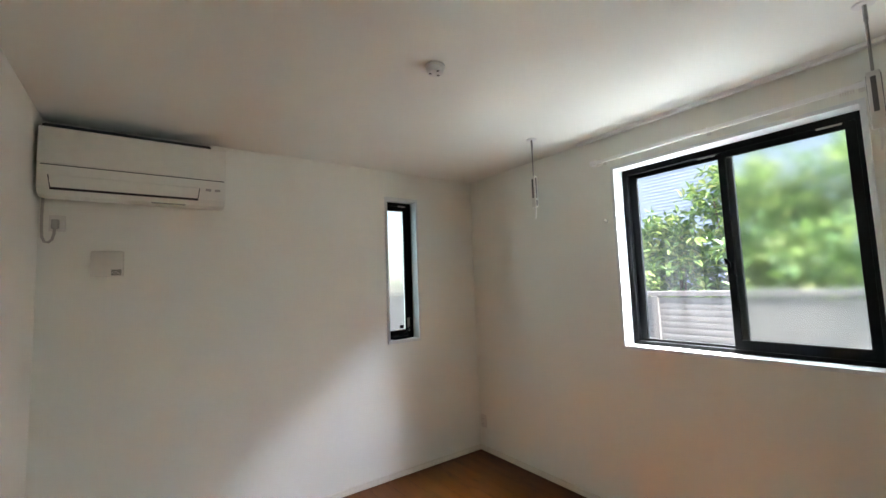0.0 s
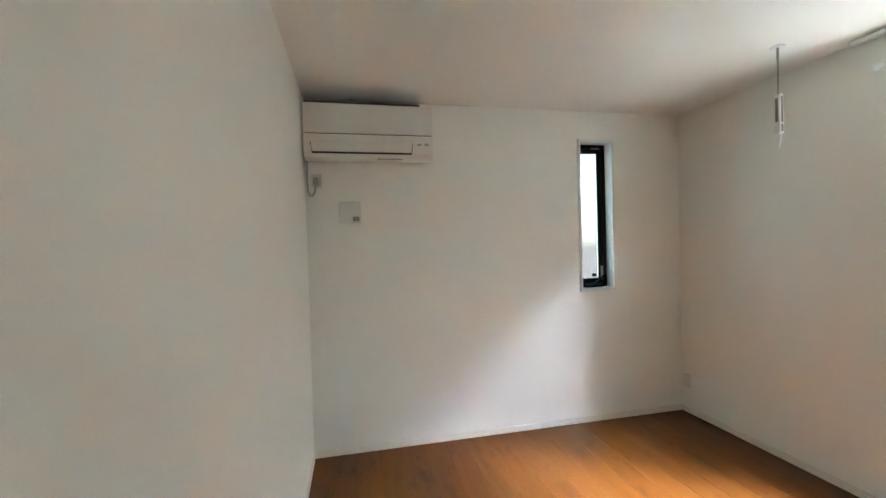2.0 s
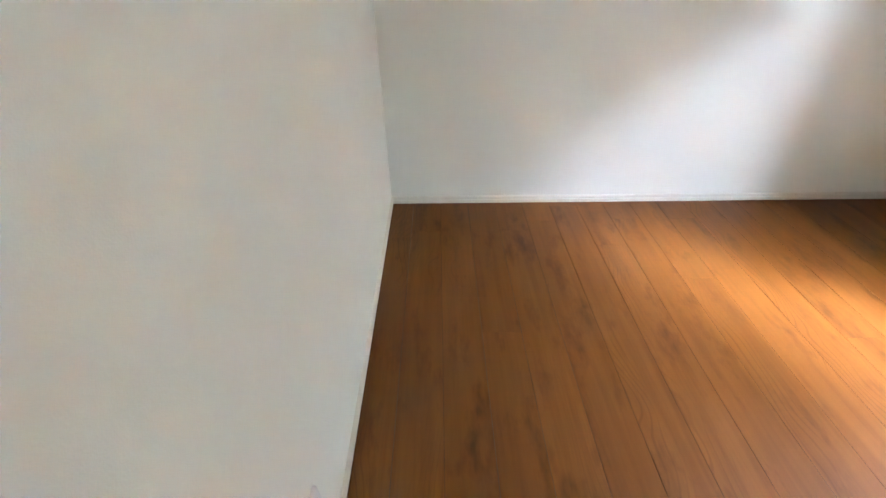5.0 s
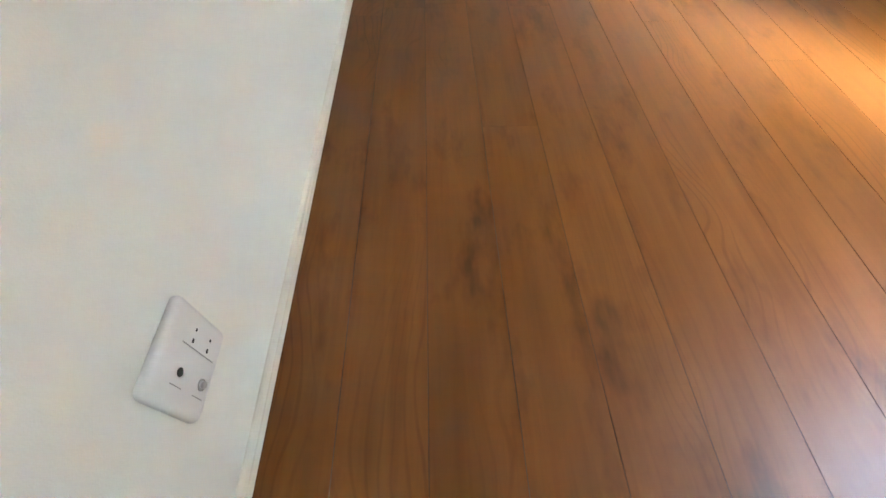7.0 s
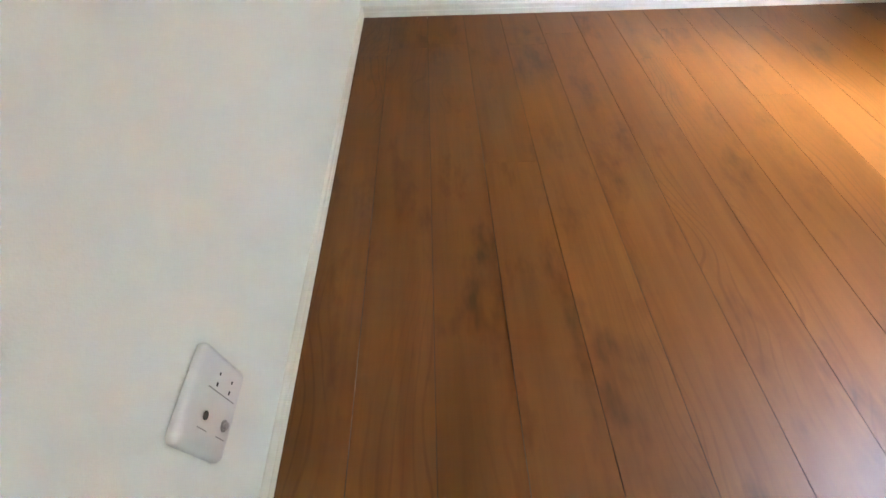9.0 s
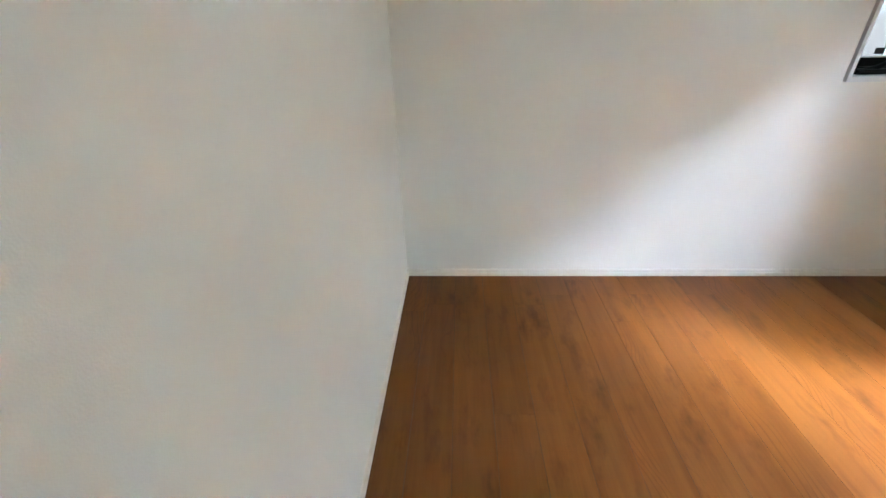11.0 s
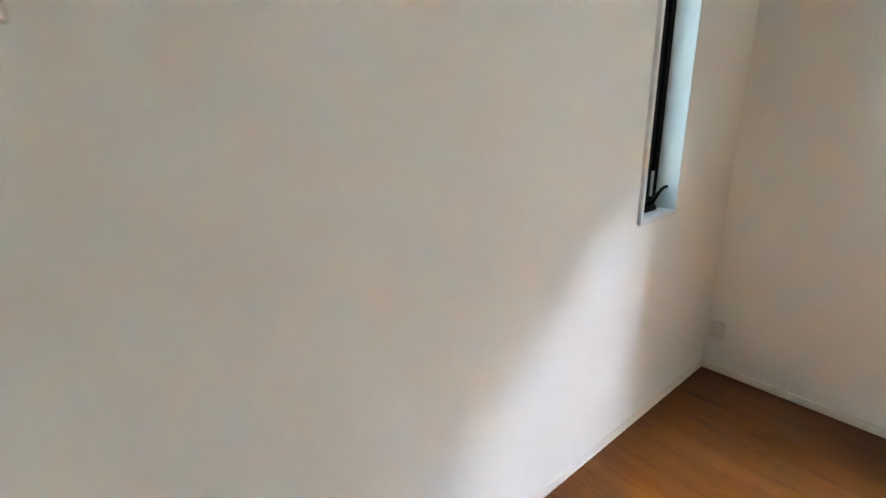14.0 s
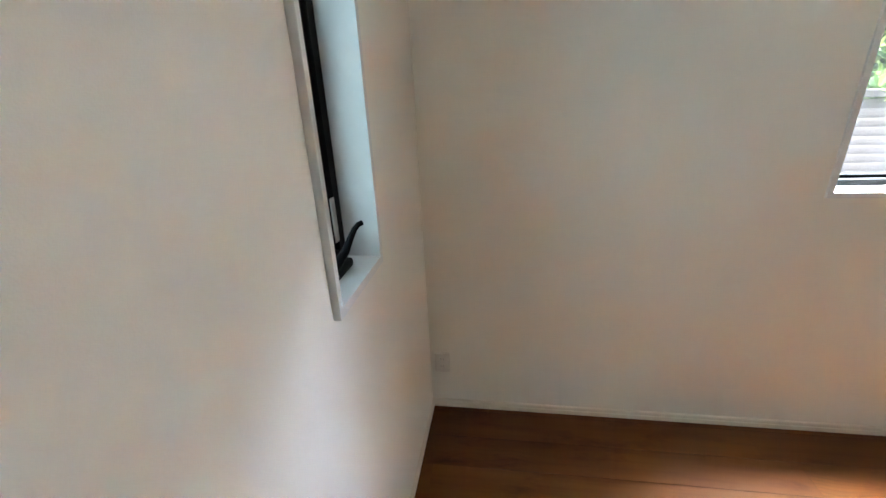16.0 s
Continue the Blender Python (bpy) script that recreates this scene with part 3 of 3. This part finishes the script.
# ---- outside ----
GZ = -0.45
# unseen dark slab added to keep lamp light from bouncing onto the fence
clad = part("unseen_cladding_east", slab_with_hole((-L - T, WIN[0] - 0.03, WIN[2] + 0.03, T), (GZ, WIN[1] - 0.03, WIN[3] + 0.03, H + 0.2), W + T + 0.003, W + T + 0.018, on_east), M_OUTWALL)
tagged(clad, "unseen dark cladding added to stop bounce onto the fence", "wall", kind="structure")
ground = part("ground", box(-300, -300, GZ - 0.5, 300, 300, GZ), M_GROUND)
tagged(ground, "bare gravelly soil around the house", "ground", kind="structure")
foot = part("foundation", box(-T, -L - T, GZ, W + T, T, -0.06), M_OUTWALL)
tagged(foot, "plain dark rendered house base", "foundation", kind="structure")

FX = 4.20
FTOP = 1.335
fence = thing("fence", (FX, -1.8, GZ), "grey-beige horizontal slat fence with a pale cap rail", "fence")
part("cap", box(FX - 0.035, -9.0, FTOP - 0.045, FX + 0.045, 5.0, FTOP, 0.005), M_FENCE, fence)
k = 0
zz = FTOP - 0.055
while zz > GZ + 0.1:
    face = [(FX - 0.018, zz), (FX - 0.0195, zz - 0.004), (FX - 0.0212, zz - 0.018), (FX - 0.0212, zz - 0.036), (FX - 0.0195, zz - 0.049), (FX - 0.018, zz - 0.0524)]
    part("slat", prism(face + [(FX + 0.010, zz - 0.0524), (FX + 0.010, zz)], "y", -9.0, 5.0), M_FENCE, fence)
    zz -= 0.0525
for yy in (-8.92, -6.94, -4.96, -2.98, -1.0, 0.98, 2.96, 4.94):
    part("post", box(FX - 0.040, yy - 0.03, GZ, FX + 0.035, yy + 0.03, FTOP - 0.046, 0.004), M_FENCE, fence)


def shrub(x, y, top, spread, count, seed):
    """Stems that fork and a crown of single folded leaves set in tufts, ragged at the edge."""
    rng = random.Random(seed)
    t = thing("shrub", (x, y, GZ), "dense broad-leaved evergreen shrub behind the fence", "shrub", "shrubs behind the fence")
    stems = bmesh.new()
    tips = []
    for s in range(7):
        a = rng.uniform(0, math.tau)
        reach = spread * rng.uniform(0.25, 0.8)
        h = (top - GZ) * rng.uniform(0.72, 0.95)
        p0 = Vector((x + 0.06 * math.cos(a), y + 0.06 * math.sin(a), GZ))
        p1 = p0 + Vector((math.cos(a) * reach * 0.4, math.sin(a) * reach * 0.4, h * 0.5))
        p2 = p0 + Vector((math.cos(a) * reach * 0.8, math.sin(a) * reach * 0.8, h))
        tube([p0, (p0 + p1) / 2, p1, (p1 + p2) / 2, p2], [0.03, 0.026, 0.02, 0.014, 0.006], 6, stems)
        tips += [p1, p2]
    part("stem", stems, M_BARK, t, smooth=True)
    verts, faces = [], []
    tufts = []
    mid = (top + GZ) / 2 + 0.2
    while len(tufts) < count // 9:
        p = Vector((rng.gauss(0, 0.5), rng.gauss(0, 0.5), rng.uniform(-1, 1)))
        r = math.hypot(p.x, p.y)
        lim = 1.0 - 0.55 * max(p.z, 0) ** 2
        if r > lim:
            continue
        q = Vector((x + p.x * spread, y + p.y * spread, mid + p.z * (top - mid) * rng.uniform(0.75, 1.06)))
        if noise.noise(q * 1.9) < -0.30:
            continue
        tufts.append(q)
    for q in tufts:
        for _ in range(9):
            d = Vector((rng.gauss(0, 1), rng.gauss(0, 1), rng.gauss(0.35, 0.8))).normalized()
            length = rng.uniform(0.06, 0.125)
            wide = length * rng.uniform(0.17, 0.24)
            side = d.cross(Vector((rng.gauss(0, 0.4), rng.gauss(0, 0.4), 1))).normalized()
            up = side.cross(d)
            b = q + d * 0.02
            i = len(verts)
            mid1, mid2 = b + d * length * 0.35, b + d * length * 0.72 - up * length * 0.05
            tip = b + d * length - up * length * 0.16
            verts += [b, mid1 + side * wide + up * wide * 0.35, mid2 + side * wide * 0.8 + up * wide * 0.3, tip,
                      mid2 - side * wide * 0.8 + up * wide * 0.3, mid1 - side * wide + up * wide * 0.35, mid1, mid2]
            faces += [(i, i + 1, i + 6), (i, i + 6, i + 5), (i + 1, i + 2, i + 7, i + 6), (i + 6, i + 7, i + 4, i + 5), (i + 2, i + 3, i + 7), (i + 7, i + 3, i + 4)]
    data = bpy.data.meshes.new("crown")
    data.from_pydata(verts, [], faces)
    data.materials.append(M_LEAF)
    crown = new("crown", data)
    crown.parent = t
    crown.matrix_parent_inverse = Matrix.Translation(-t.location)
    return t


shrub(5.05, -0.65, 2.15, 0.70, 9000, 1)
shrub(5.15, -1.45, 2.55, 0.80, 13000, 2)
shrub(5.10, -2.45, 2.62, 0.95, 14000, 3)
shrub(5.20, -3.55, 2.58, 0.95, 11000, 4)

HX, HTOP = 7.6, 5.0
house = thing("neighbour_house", (HX + 3, -1.5, GZ), "two-storey neighbouring house with blue-grey lap siding", "house")
lap = bmesh.new()
zz = GZ + 0.3
while zz < HTOP:
    prism([(HX, zz), (HX - 0.010, zz), (HX - 0.001, zz + 0.0545), (HX, zz + 0.0545)], "y", -9.0, 6.5, lap)
    zz += 0.055
part("siding", lap, M_SIDING, house)
part("wall", box(HX + 0.001, -9.0, GZ, HX + 6, 6.5, HTOP), M_SIDING, house)
part("roof", prism([(HX - 0.35, HTOP - 0.02), (HX + 3, HTOP + 1.1), (HX + 6.35, HTOP - 0.02), (HX + 6.35, HTOP + 0.10), (HX + 3, HTOP + 1.25), (HX - 0.35, HTOP + 0.10)], "y", -9.4, 6.9), M_ROOF, house)

# ---- floor boards ----
BW, GAP = 0.1525, 0.0006
rng = random.Random(5)
row = 0
xa = 0.1240 - BW
while xa < W:
    xb = xa + BW
    a, b = max(xa, 0.0), min(xb, W)
    first = {3: -0.958, 6: -1.872}.get(row, rng.uniform(-2.45, -1.98) if row < 9 else rng.uniform(-1.9, 0.0))
    joints = sorted({0.0, -L, *[first + j * 1.82 for j in range(-4, 4) if -L + 0.05 < first + j * 1.82 < -0.05]})
    for ya, yb in zip(joints, joints[1:]):
        cx, cy = (a + b) / 2, (ya + yb) / 2
        hx, hy = (b - a) / 2 - GAP, (yb - ya) / 2 - 0.00005
        c = 0.0001
        verts = [(-hx, -hy, -0.012), (hx, -hy, -0.012), (hx, hy, -0.012), (-hx, hy, -0.012),
                 (-hx, -hy, -c), (hx, -hy, -c), (hx, hy, -c), (-hx, hy, -c),
                 (-hx + c, -hy + c, 0), (hx - c, -hy + c, 0), (hx - c, hy - c, 0), (-hx + c, hy - c, 0)]
        faces = [(3, 2, 1, 0), (8, 9, 10, 11)]
        for k in range(4):
            j = (k + 1) % 4
            faces += [(k, j, j + 4, k + 4), (k + 4, j + 4, j + 8, k + 8)]
        data = bpy.data.meshes.new("plank")
        data.from_pydata(verts, [], faces)
        data.materials.append(M_FLOOR)
        data.materials.append(M_JOINT)
        for poly in data.polygons[2:]:
            poly.material_index = 1
        plank = new("plank", data)
        plank.location = (cx, cy, 0)
        plank.parent = floor_base
    xa = xb
    row += 1
